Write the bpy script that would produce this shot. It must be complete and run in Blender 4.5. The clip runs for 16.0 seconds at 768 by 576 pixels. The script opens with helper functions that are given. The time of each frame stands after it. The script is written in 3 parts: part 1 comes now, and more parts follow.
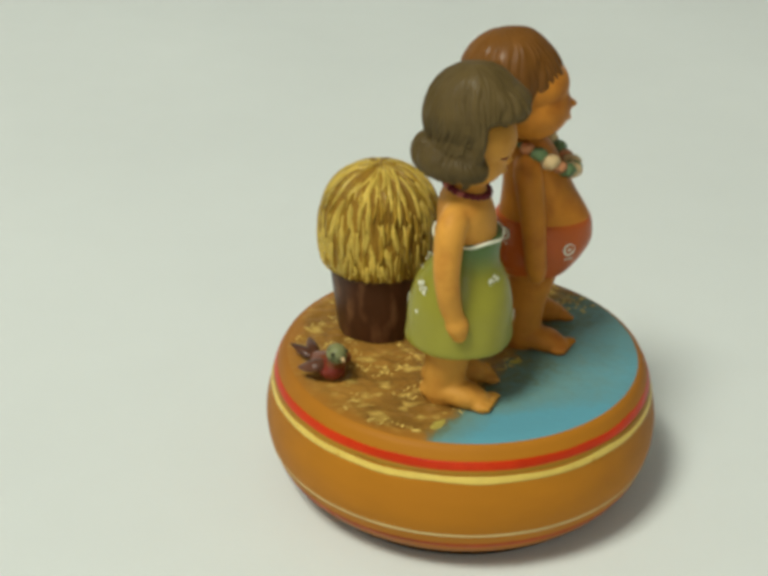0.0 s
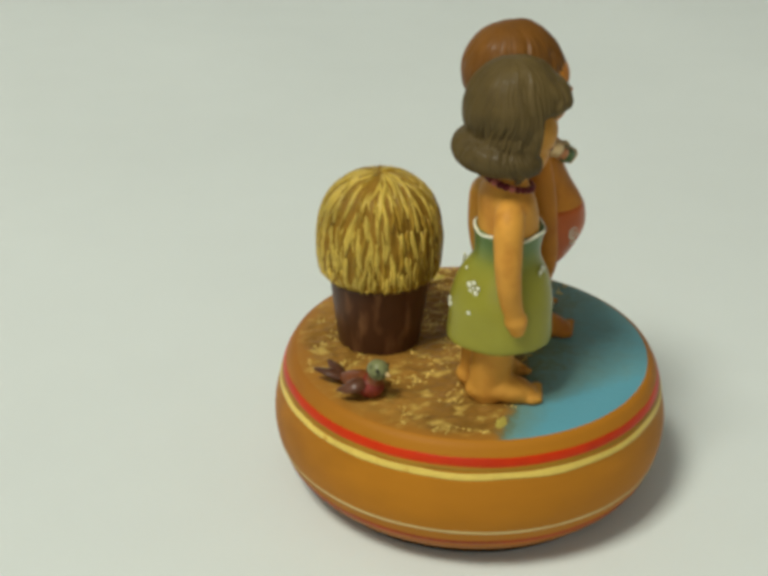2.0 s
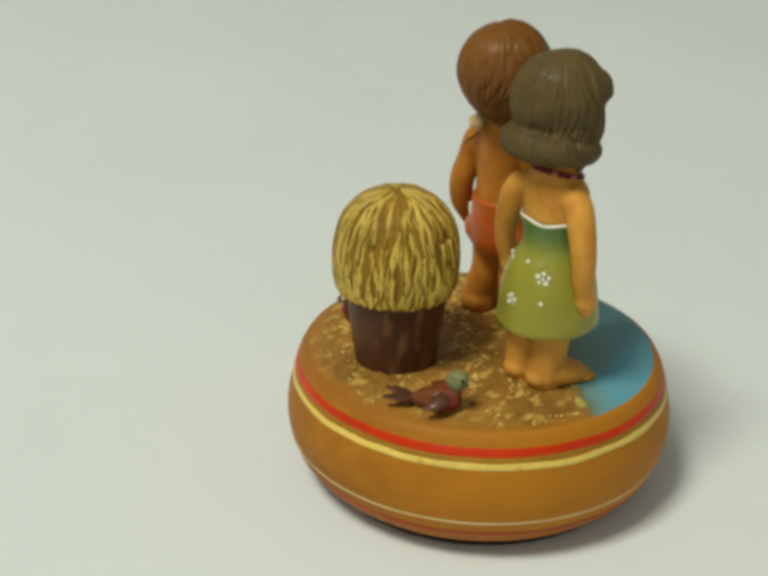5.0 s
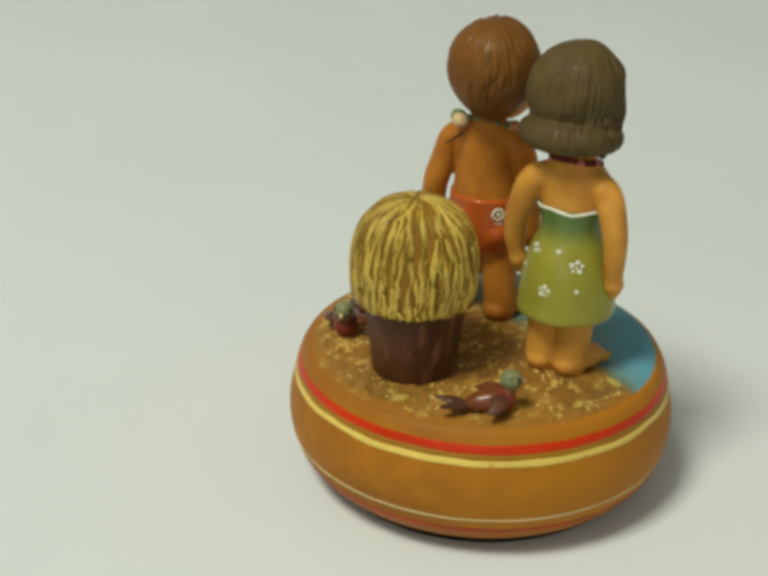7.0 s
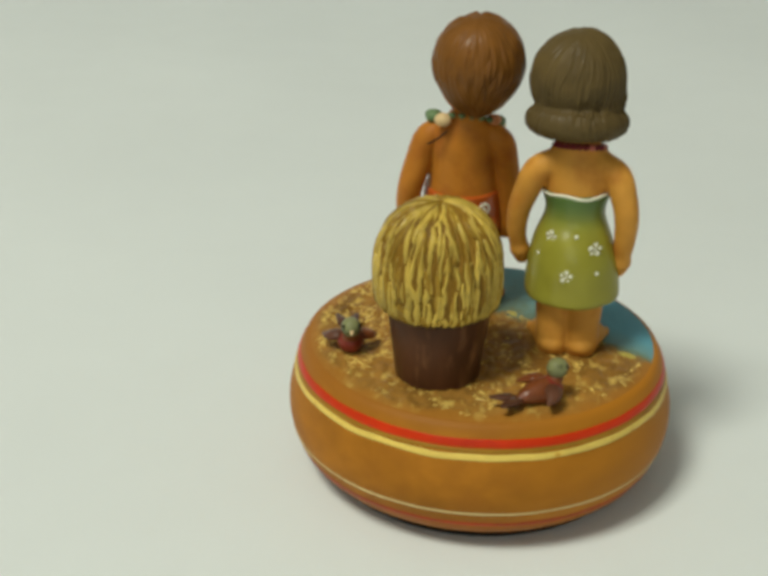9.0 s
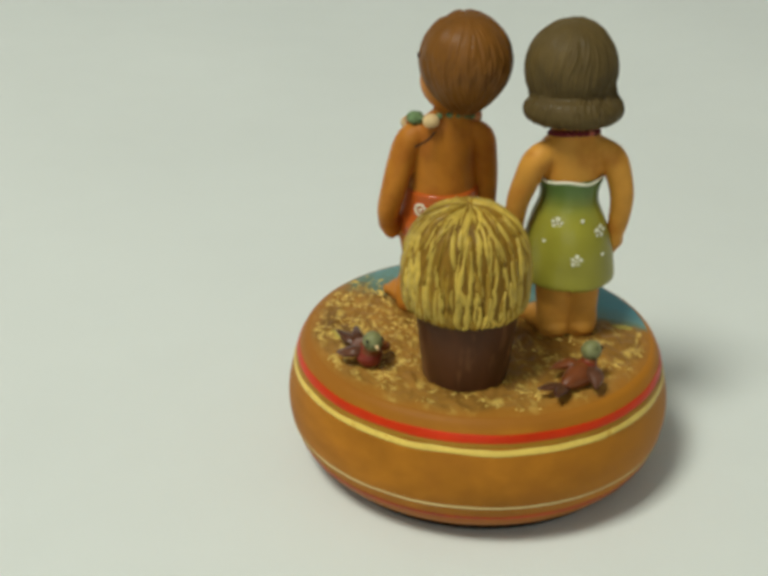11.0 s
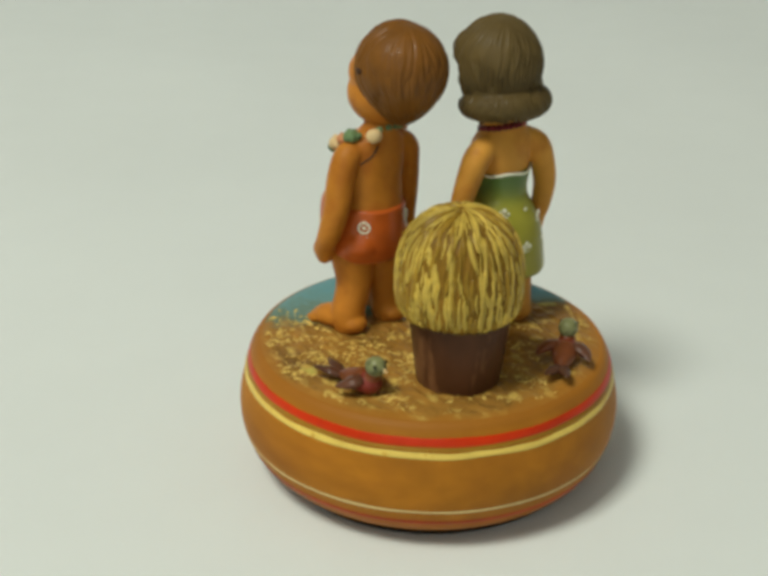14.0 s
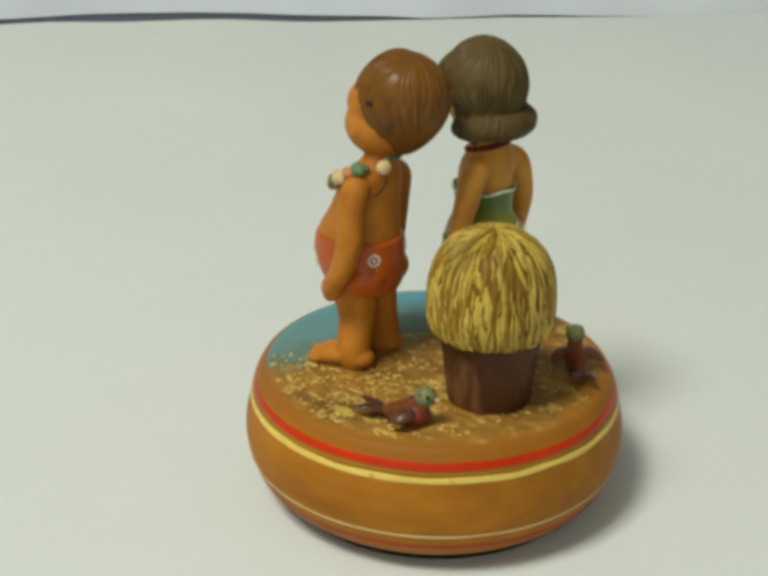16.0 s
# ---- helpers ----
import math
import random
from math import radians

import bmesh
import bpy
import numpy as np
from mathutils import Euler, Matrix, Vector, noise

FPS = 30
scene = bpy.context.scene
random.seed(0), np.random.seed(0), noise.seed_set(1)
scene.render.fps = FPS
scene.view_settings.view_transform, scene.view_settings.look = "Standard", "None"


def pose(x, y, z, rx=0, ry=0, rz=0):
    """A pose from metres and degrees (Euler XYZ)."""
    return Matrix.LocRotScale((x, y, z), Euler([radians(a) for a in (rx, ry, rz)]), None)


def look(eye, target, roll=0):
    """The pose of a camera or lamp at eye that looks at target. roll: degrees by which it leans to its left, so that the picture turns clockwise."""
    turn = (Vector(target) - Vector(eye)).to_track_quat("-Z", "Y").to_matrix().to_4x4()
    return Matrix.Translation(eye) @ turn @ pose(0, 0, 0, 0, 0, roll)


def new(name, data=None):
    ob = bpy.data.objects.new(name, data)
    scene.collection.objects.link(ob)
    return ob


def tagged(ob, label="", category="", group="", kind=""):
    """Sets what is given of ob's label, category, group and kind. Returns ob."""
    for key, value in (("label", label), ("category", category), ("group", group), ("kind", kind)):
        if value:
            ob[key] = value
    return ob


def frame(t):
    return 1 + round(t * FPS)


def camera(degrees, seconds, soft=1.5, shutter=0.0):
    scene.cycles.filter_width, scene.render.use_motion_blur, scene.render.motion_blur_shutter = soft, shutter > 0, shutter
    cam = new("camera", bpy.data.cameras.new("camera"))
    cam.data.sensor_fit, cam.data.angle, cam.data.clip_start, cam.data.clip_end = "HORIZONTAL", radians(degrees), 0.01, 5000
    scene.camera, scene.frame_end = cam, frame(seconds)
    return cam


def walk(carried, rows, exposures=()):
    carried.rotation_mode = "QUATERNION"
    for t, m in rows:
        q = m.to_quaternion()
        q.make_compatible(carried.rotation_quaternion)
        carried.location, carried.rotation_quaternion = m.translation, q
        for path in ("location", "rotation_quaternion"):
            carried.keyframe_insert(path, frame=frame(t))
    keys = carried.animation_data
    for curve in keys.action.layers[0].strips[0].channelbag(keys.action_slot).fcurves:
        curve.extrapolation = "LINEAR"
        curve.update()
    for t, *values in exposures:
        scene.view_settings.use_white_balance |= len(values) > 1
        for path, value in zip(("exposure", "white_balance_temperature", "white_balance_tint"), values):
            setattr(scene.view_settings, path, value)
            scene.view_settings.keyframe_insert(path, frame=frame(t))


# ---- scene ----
cam = camera(30.597, 16.0, soft=4.2)
CAMERA_ROWS = [
    (0, (0.00123, -0.34352, 0.23567), (-0.02285, 0.01022, 0.05050), 0.755),
    (0.5, (0.00174, -0.34470, 0.23680), (-0.02344, 0.00852, 0.05078), 0.787),
    (1, (0.00203, -0.34447, 0.23580), (-0.02421, 0.00897, 0.05034), 0.847),
    (1.5, (0.00254, -0.34549, 0.23331), (-0.02499, 0.00913, 0.05031), 0.872),
    (2, (0.00087, -0.34529, 0.23146), (-0.02550, 0.01005, 0.04969), 0.879),
    (2.5, (0.00030, -0.34733, 0.22898), (-0.02591, 0.00947, 0.05008), 0.934),
    (3, (-0.00002, -0.35190, 0.22624), (-0.02667, 0.00712, 0.05189), 1.067),
    (3.5, (-0.00030, -0.35430, 0.22411), (-0.02708, 0.00612, 0.05242), 1.132),
    (4, (0.00009, -0.35687, 0.22266), (-0.02751, 0.00469, 0.05322), 1.211),
    (6.5, (0.00056, -0.36013, 0.22211), (-0.02866, 0.00205, 0.05285), 1.221),
    (7, (-0.00005, -0.35968, 0.22195), (-0.02878, 0.00225, 0.05228), 1.200),
    (7.5, (-0.00154, -0.35956, 0.22349), (-0.02867, 0.00155, 0.05220), 1.092),
    (8, (-0.00071, -0.35984, 0.22380), (-0.02856, 0.00083, 0.05210), 1.067),
    (8.5, (0.00061, -0.36035, 0.22371), (-0.02843, 0.00006, 0.05204), 1.047),
    (9, (-0.00048, -0.36155, 0.22204), (-0.02824, -0.00032, 0.05220), 0.916),
    (11.5, (0.00283, -0.36196, 0.22826), (-0.02607, -0.00404, 0.05203), 0.842),
    (12, (0.00567, -0.36231, 0.22801), (-0.02281, -0.00406, 0.05238), 0.808),
    (12.5, (0.01013, -0.36235, 0.22740), (-0.01455, -0.00327, 0.05289), 0.753),
    (13, (0.01118, -0.36324, 0.22484), (-0.01405, -0.00265, 0.05356), 0.769),
    (13.5, (0.01285, -0.36285, 0.22457), (-0.01392, -0.00216, 0.05402), 0.750),
    (14, (0.01637, -0.36360, 0.22350), (-0.01322, -0.00284, 0.05428), 0.776),
    (14.5, (0.01999, -0.36411, 0.22360), (-0.01287, -0.00381, 0.05501), 0.787),
    (15, (0.02192, -0.36386, 0.22378), (-0.01270, -0.00310, 0.05771), 0.692),
    (15.5, (0.02220, -0.36429, 0.22490), (-0.01344, -0.00224, 0.06161), 0.606),
    (16, (0.02493, -0.36400, 0.22423), (-0.01494, -0.00178, 0.06129), 0.574),
]
TURN_ROWS = [(0, -0.000), (0.5, 4.732), (1, 9.467), (1.5, 14.191), (2, 18.991), (2.5, 23.746), (3, 28.489), (3.5, 33.229), (4, 37.944), (6.5, 61.574), (7, 66.327), (7.5, 71.121), (8, 75.817), (8.5, 80.496), (9, 85.280), (11.5, 108.804), (12, 113.420), (12.5, 117.973), (13, 122.671), (13.5, 127.337), (14, 131.925), (14.5, 136.506), (15, 141.157), (15.5, 145.874), (16, 150.474)]
walk(cam, [(t, look(e, g, r)) for t, e, g, r in CAMERA_ROWS], exposures=((0, 0.08), (0.5, 0.0), (16, 0.0)))

# ---------------------------------------------------------------- light
world = bpy.data.worlds.new("world")
scene.world = world
world.use_nodes = True
world.node_tree.nodes["Background"].inputs["Color"].default_value = (0.75, 0.85, 1.0, 1)
world.node_tree.nodes["Background"].inputs["Strength"].default_value = 0.6


def area_lamp(name, eye, target, w, h, power, colour):
    d = bpy.data.lights.new(name, "AREA")
    d.shape, d.size, d.size_y, d.energy, d.color = "RECTANGLE", w, h, power, colour
    o = new(name, d)
    o.matrix_world = look(eye, target)
    return o


area_lamp("ceiling_lamp_light", (-0.70, -0.81, 1.93), (0, 0, 0.05), 0.55, 0.55, 33.5, (0.96, 0.98, 0.87))
# soft fill added from the near side to lift the shadows
area_lamp("front_fill_light", (-0.2, -2.02, 1.0), (0, 0, 0.0), 1.5, 1.2, 4.2, (0.88, 0.98, 0.97))

# ---------------------------------------------------------------- materials


def material(name, colour, rough=0.5, spread=0.12, scale=300.0, bump=0.0, bump_scale=800.0, metal=0.0, coat=0.0, spots=None, stretch=(1, 1, 1)):
    """A painted or plain surface: base colour broken up by two sizes of noise, fine relief, gloss.
    spots: (colour, scale, threshold, softness) of worn or dabbed patches."""
    m = bpy.data.materials.new(name)
    m.use_nodes = True
    nt = m.node_tree
    b = nt.nodes["Principled BSDF"]
    b.inputs["Metallic"].default_value = metal
    b.inputs["Coat Weight"].default_value = coat
    b.inputs["Coat Roughness"].default_value = 0.16
    b.inputs["Specular IOR Level"].default_value = 0.14
    tc = nt.nodes.new("ShaderNodeTexCoord")
    mp = nt.nodes.new("ShaderNodeMapping")
    mp.inputs["Scale"].default_value = stretch
    nt.links.new(tc.outputs["Object"], mp.inputs["Vector"])

    def noise_node(s, detail=4.0):
        n = nt.nodes.new("ShaderNodeTexNoise")
        n.inputs["Scale"].default_value = s
        n.inputs["Detail"].default_value = detail
        nt.links.new(mp.outputs["Vector"], n.inputs["Vector"])
        return n

    def ramp(src, lo, hi, c0, c1):
        r = nt.nodes.new("ShaderNodeValToRGB")
        r.color_ramp.elements[0].position, r.color_ramp.elements[1].position = lo, hi
        r.color_ramp.elements[0].color, r.color_ramp.elements[1].color = c0, c1
        nt.links.new(src, r.inputs["Fac"])
        return r.outputs["Color"]

    c = Vector(colour)
    dark = (*(c * (1 - spread)), 1)
    light = (*[min(1, v * (1 + spread)) for v in c], 1)
    big, fine = noise_node(scale * 0.16), noise_node(scale)
    base = ramp(big.outputs["Fac"], 0.3, 0.7, dark, light)
    mix = nt.nodes.new("ShaderNodeMix")
    mix.data_type, mix.blend_type = "RGBA", "MULTIPLY"
    mix.inputs["Factor"].default_value = 1.0
    nt.links.new(base, mix.inputs["A"])
    nt.links.new(ramp(fine.outputs["Fac"], 0.3, 0.7, (1 - spread * 0.8,) * 3 + (1,), (1, 1, 1, 1)), mix.inputs["B"])
    out = mix.outputs["Result"]
    if spots:
        col, sc, thr, soft = spots
        sn = noise_node(sc, 3.0)
        mx = nt.nodes.new("ShaderNodeMix")
        mx.data_type = "RGBA"
        nt.links.new(ramp(sn.outputs["Fac"], thr, thr + soft, (0, 0, 0, 1), (1, 1, 1, 1)), mx.inputs["Factor"])
        nt.links.new(out, mx.inputs["A"])
        mx.inputs["B"].default_value = (*col, 1)
        out = mx.outputs["Result"]
    nt.links.new(out, b.inputs["Base Color"])
    rr = nt.nodes.new("ShaderNodeMapRange")
    rr.inputs["To Min"].default_value, rr.inputs["To Max"].default_value = max(0.02, rough - 0.1), min(1, rough + 0.1)
    nt.links.new(big.outputs["Fac"], rr.inputs["Value"])
    nt.links.new(rr.outputs["Result"], b.inputs["Roughness"])
    if bump:
        bn = nt.nodes.new("ShaderNodeBump")
        bn.inputs["Strength"].default_value = bump
        bn.inputs["Distance"].default_value = 0.0006
        nt.links.new(noise_node(bump_scale, 6.0).outputs["Fac"], bn.inputs["Height"])
        nt.links.new(bn.outputs["Normal"], b.inputs["Normal"])
    return m


def cloth_material(name, colour):
    """White sheet: faint stains and a fine weave."""
    m = material(name, colour, rough=0.9, spread=0.015, scale=40.0, bump=0.12, bump_scale=900.0)
    m.node_tree.nodes["Principled BSDF"].inputs["Specular IOR Level"].default_value = 0.15
    return m


M_CLOTH = cloth_material("white_cotton", (0.735, 0.765, 0.735))
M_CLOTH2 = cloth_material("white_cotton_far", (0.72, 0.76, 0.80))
M_WALL = material("wall_paint", (0.72, 0.72, 0.68), 0.85, 0.04, 6.0)
M_FLOOR = material("floor_wood", (0.30, 0.20, 0.12), 0.5, 0.2, 12.0)
# shade of the crease between the sheets, put into the tabletop's colour
M_TABLE_SHADE = material("crease_shade_table", (0.10, 0.11, 0.15), 0.6, 0.2, 30.0)
M_WOOD = material("varnished_wood", (0.42, 0.158, 0.012), 0.55, 0.24, 150.0, 0.05, 500.0, stretch=(0.3, 1, 1.3), spots=((0.32, 0.115, 0.011), 60.0, 0.48, 0.28))
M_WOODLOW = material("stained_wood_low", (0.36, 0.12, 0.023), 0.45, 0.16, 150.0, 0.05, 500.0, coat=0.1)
M_RED = material("red_paint", (0.60, 0.034, 0.003), 0.4, 0.14, 260.0, coat=0.15)
M_GOLD = material("pale_yellow_paint", (0.80, 0.58, 0.125), 0.4, 0.1, 400.0, coat=0.15, spots=((0.62, 0.36, 0.055), 260.0, 0.62, 0.08))
M_PALE = material("cream_line_paint", (0.72, 0.58, 0.26), 0.45, 0.12, 400.0)
M_DULLRED = material("dull_red_paint", (0.40, 0.055, 0.012), 0.45, 0.25, 300.0)
M_PATCH = material("mustard_patch_paint", (0.52, 0.42, 0.085), 0.45, 0.3, 500.0, 0.3, 700.0)
M_OLIVE = material("olive_edge_paint", (0.36, 0.185, 0.018), 0.45, 0.15, 300.0)
M_FLECK = material("gold_fleck_paint", (0.74, 0.52, 0.13), 0.42, 0.25, 600.0, coat=0.1)
M_POT = material("brown_pot_wood", (0.105, 0.040, 0.016), 0.42, 0.35, 220.0, 0.1, 500.0, coat=0.05, stretch=(1, 1, 0.3), spots=((0.19, 0.085, 0.036), 170.0, 0.58, 0.12))
M_POTRIM = material("dark_pot_rim", (0.055, 0.026, 0.014), 0.5, 0.2, 300.0)
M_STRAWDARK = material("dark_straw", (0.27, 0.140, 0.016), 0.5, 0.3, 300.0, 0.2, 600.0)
M_STRAW = material("yellow_straw", (0.62, 0.43, 0.075), 0.42, 0.3, 500.0, coat=0.1)
M_STRAWMID = material("ochre_straw", (0.36, 0.21, 0.023), 0.42, 0.3, 500.0, coat=0.1)
M_SKIN = material("light_wood_tan", (0.67, 0.31, 0.050), 0.48, 0.16, 200.0, spots=((0.46, 0.165, 0.024), 120.0, 0.50, 0.30))
M_SKINDARK = material("warm_wood_tan", (0.55, 0.205, 0.024), 0.48, 0.18, 200.0, spots=((0.35, 0.105, 0.013), 120.0, 0.48, 0.30))
M_HAIRG = material("grey_brown_stain", (0.118, 0.078, 0.026), 0.55, 0.25, 250.0, coat=0.05)
M_HAIRB = material("red_brown_stain", (0.185, 0.072, 0.011), 0.48, 0.25, 250.0, coat=0.1)
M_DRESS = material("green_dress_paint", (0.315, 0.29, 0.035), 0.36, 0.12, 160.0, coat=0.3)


def airbrushed(m, colour, z0, z1, axis="Z", cover=1.0):
    """Sprays a second colour over a material between two places along an axis of the thing."""
    nt = m.node_tree
    b = nt.nodes["Principled BSDF"]
    src = b.inputs["Base Color"].links[0].from_socket
    tc = nt.nodes.new("ShaderNodeTexCoord")
    sep = nt.nodes.new("ShaderNodeSeparateXYZ")
    nt.links.new(tc.outputs["Object"], sep.inputs["Vector"])
    mr = nt.nodes.new("ShaderNodeMapRange")
    mr.interpolation_type = "SMOOTHSTEP"
    mr.inputs["From Min"].default_value, mr.inputs["From Max"].default_value = z0, z1
    mr.inputs["To Max"].default_value = cover
    nt.links.new(sep.outputs[axis], mr.inputs["Value"])
    mx = nt.nodes.new("ShaderNodeMix")
    mx.data_type = "RGBA"
    nt.links.new(mr.outputs["Result"], mx.inputs["Factor"])
    nt.links.new(src, mx.inputs["A"])
    mx.inputs["B"].default_value = (*colour, 1)
    nt.links.new(mx.outputs["Result"], b.inputs["Base Color"])


airbrushed(M_WOOD, (0.33, 0.125, 0.016), 0.0350, 0.0375, "Z", 0.7)
airbrushed(M_WOOD, (0.56, 0.215, 0.012), 0.0, -0.045, "Y", 0.5)
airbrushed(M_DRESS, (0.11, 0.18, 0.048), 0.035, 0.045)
M_WHITE = material("white_trim_paint", (0.82, 0.80, 0.62), 0.45, 0.05, 300.0)
M_NECK = material("dark_red_bead_paint", (0.16, 0.020, 0.025), 0.4, 0.2, 400.0)
M_PINK = material("pink_bead_paint", (0.55, 0.16, 0.12), 0.4, 0.2, 400.0)
M_SHORTS = material("orange_red_paint", (0.50, 0.100, 0.014), 0.36, 0.14, 180.0, coat=0.3)
M_CREAM = material("cream_flower_paint", (0.72, 0.52, 0.26), 0.45, 0.15, 400.0)
M_PEACH = material("peach_flower_paint", (0.62, 0.27, 0.12), 0.45, 0.15, 400.0)
M_LEAF = material("green_flower_paint", (0.15, 0.23, 0.10), 0.45, 0.2, 400.0)
M_BIRD = material("red_brown_bird_paint", (0.21, 0.058, 0.017), 0.36, 0.3, 350.0, coat=0.3)
M_BIRDDARK = material("dark_wing_paint", (0.12, 0.046, 0.024), 0.36, 0.3, 350.0, coat=0.3)
M_BIRDHEAD = material("grey_green_bird_paint", (0.215, 0.22, 0.092), 0.4, 0.35, 350.0, coat=0.2, spots=((0.10, 0.11, 0.045), 420.0, 0.56, 0.08))
M_BREAST = material("dull_red_breast_paint", (0.23, 0.032, 0.018), 0.34, 0.3, 350.0, coat=0.3)
M_BLACK = material("black_paint", (0.012, 0.010, 0.009), 0.3, 0.1, 300.0)
# near black, to paint the contact shade below the base
M_CONTACT_SHADE = material("contact_shade_black", (0.02, 0.016, 0.012), 0.95, 0.2, 900.0)

# ---------------------------------------------------------------- mesh helpers (millimetres in, metres out)
MM = 0.001


def mesh_object(name, bm, mats, parent=None, label="", smooth=True):
    me = bpy.data.meshes.new(name)
    bmesh.ops.recalc_face_normals(bm, faces=bm.faces[:])
    bm.to_mesh(me)
    bm.free()
    for m in mats if isinstance(mats, (list, tuple)) else (mats,):
        me.materials.append(m)
    if smooth:
        me.polygons.foreach_set("use_smooth", [True] * len(me.polygons))
    ob = new(name, me)
    if parent is not None:
        ob.parent = parent
    if label:
        tagged(ob, label)
    return ob


def part(name, bm, mats, parent, label="", smooth=True):
    return mesh_object(name, bm, mats, parent, label, smooth)


def rings(bm, loops, mat=0, cap=True, closed=False):
    """Skins a list of vertex loops, each a list of points in mm."""
    vs = [[bm.verts.new(Vector(p) * MM) for p in lp] for lp in loops]
    n = len(vs[0])
    pairs = list(zip(vs, vs[1:])) + ([(vs[-1], vs[0])] if closed else [])
    for a, b in pairs:
        for i in range(n):
            bm.faces.new((a[i], a[(i + 1) % n], b[(i + 1) % n], b[i])).material_index = mat
    if cap and not closed:
        bm.faces.new(vs[0][::-1]).material_index = mat
        bm.faces.new(vs[-1]).material_index = mat
    return vs


def lathe(bm, profile, n=96, mat=0, centre=(0, 0), cap=True):
    loops = [[(centre[0] + r * math.cos(2 * math.pi * k / n), centre[1] + r * math.sin(2 * math.pi * k / n), z) for k in range(n)] for r, z in profile]
    return rings(bm, loops, mat, cap)


def smooth_path(pts, steps):
    """Catmull-Rom through rows of numbers."""
    P = [np.array(p, float) for p in pts]
    P = [2 * P[0] - P[1]] + P + [2 * P[-1] - P[-2]]
    out = []
    for i in range(1, len(P) - 2):
        for k in range(steps):
            u = k / steps
            a, b, c, d = P[i - 1:i + 3]
            out.append(0.5 * (2 * b + (c - a) * u + (2 * a - 5 * b + 4 * c - d) * u * u + (3 * b - a - 3 * c + d) * u ** 3))
    out.append(P[-2])
    return out


def stack(bm, rows, n=40, mat=0, steps=5, lobe=None):
    """A soft upright form: rows (cx, cy, z, rx, ry), smoothed, in ellipses."""
    loops = []
    for cx, cy, z, rx, ry in smooth_path(rows, steps):
        lp = []
        for k in range(n):
            a = 2 * math.pi * k / n
            s = lobe(a, z) if lobe else 1.0
            lp.append((cx + rx * s * math.cos(a), cy + ry * s * math.sin(a), z))
        loops.append(lp)
    return rings(bm, loops, mat)


def tube(bm, rows, n=18, mat=0, steps=6, flat=1.0):
    """A limb: rows (x, y, z, r) along its line, with rounded ends. flat: squeeze of the upright axis."""
    pts = smooth_path(rows, steps)
    loops = []
    m = len(pts)
    dirs = [Vector(pts[min(m - 1, i + 1)][:3] - pts[max(0, i - 1)][:3]).normalized() for i in range(m)]
    up = Vector((0, 0, 1)) if abs(dirs[m // 2].z) < 0.85 else Vector((1, 0, 0))
    s = dirs[0].cross(up)
    if s.length < 0.2:
        s = dirs[0].cross(Vector((0, 1, 0)))
    for p, d in zip(pts, dirs):
        s = (s - d * s.dot(d)).normalized()
        w = s.cross(d)
        loops.append([tuple(Vector(p[:3]) + float(p[3]) * (math.cos(2 * math.pi * k / n) * s + flat * math.sin(2 * math.pi * k / n) * w)) for k in range(n)])

    def end(i, sign):
        p, q = pts[i], pts[i - sign]
        d = Vector(p[:3] - q[:3]).normalized()
        base = [Vector(v) for v in loops[i]]
        c = Vector(p[:3])
        return [[tuple(c + (v - c) * math.cos(t) + d * float(p[3]) * 0.9 * math.sin(t)) for v in base] for t in (0.5, 0.95, 1.35)]

    loops = end(0, -1)[::-1] + loops + end(m - 1, 1)
    return rings(bm, loops, mat)


def ball(bm, c, r, n=32, m=20, mat=0, warp=None):
    """An ellipsoid, radii r; warp(unit) -> factor shapes it."""
    loops = []
    for j in range(1, m):
        ph = math.pi * j / m - math.pi / 2
        lp = []
        for k in range(n):
            a = 2 * math.pi * k / n
            u = Vector((math.cos(ph) * math.cos(a), math.cos(ph) * math.sin(a), math.sin(ph)))
            f = warp(u) if warp else 1.0
            f = (f, f, f) if isinstance(f, float) else f
            lp.append((c[0] + r[0] * u.x * f[0], c[1] + r[1] * u.y * f[1], c[2] + r[2] * u.z * f[2]))
        loops.append(lp)
    return rings(bm, loops, mat)


def melt(dst, src, mat, voxel, soften=4):
    """Fuses overlapping forms of src (a bmesh) into one carved skin and adds it to dst. Returns the new vertices."""
    for v in src.verts:
        v.co *= 1000
    bmesh.ops.recalc_face_normals(src, faces=src.faces[:])
    me = bpy.data.meshes.new("carving")
    src.to_mesh(me)
    src.free()
    ob = new("carving", me)
    rm = ob.modifiers.new("fuse", "REMESH")
    rm.mode, rm.voxel_size = "VOXEL", voxel
    sm = ob.modifiers.new("soften", "SMOOTH")
    sm.factor, sm.iterations = 0.5, soften
    deps = bpy.context.evaluated_depsgraph_get()
    out = bpy.data.meshes.new_from_object(ob.evaluated_get(deps))
    bpy.data.objects.remove(ob)
    bpy.data.meshes.remove(me)
    n0, f0 = len(dst.verts), len(dst.faces)
    dst.from_mesh(out)
    bpy.data.meshes.remove(out)
    dst.verts.ensure_lookup_table()
    dst.faces.ensure_lookup_table()
    for v in dst.verts[n0:]:
        v.co *= MM
    for f in dst.faces[f0:]:
        f.material_index = mat
    dst.normal_update()
    return dst.verts[n0:]


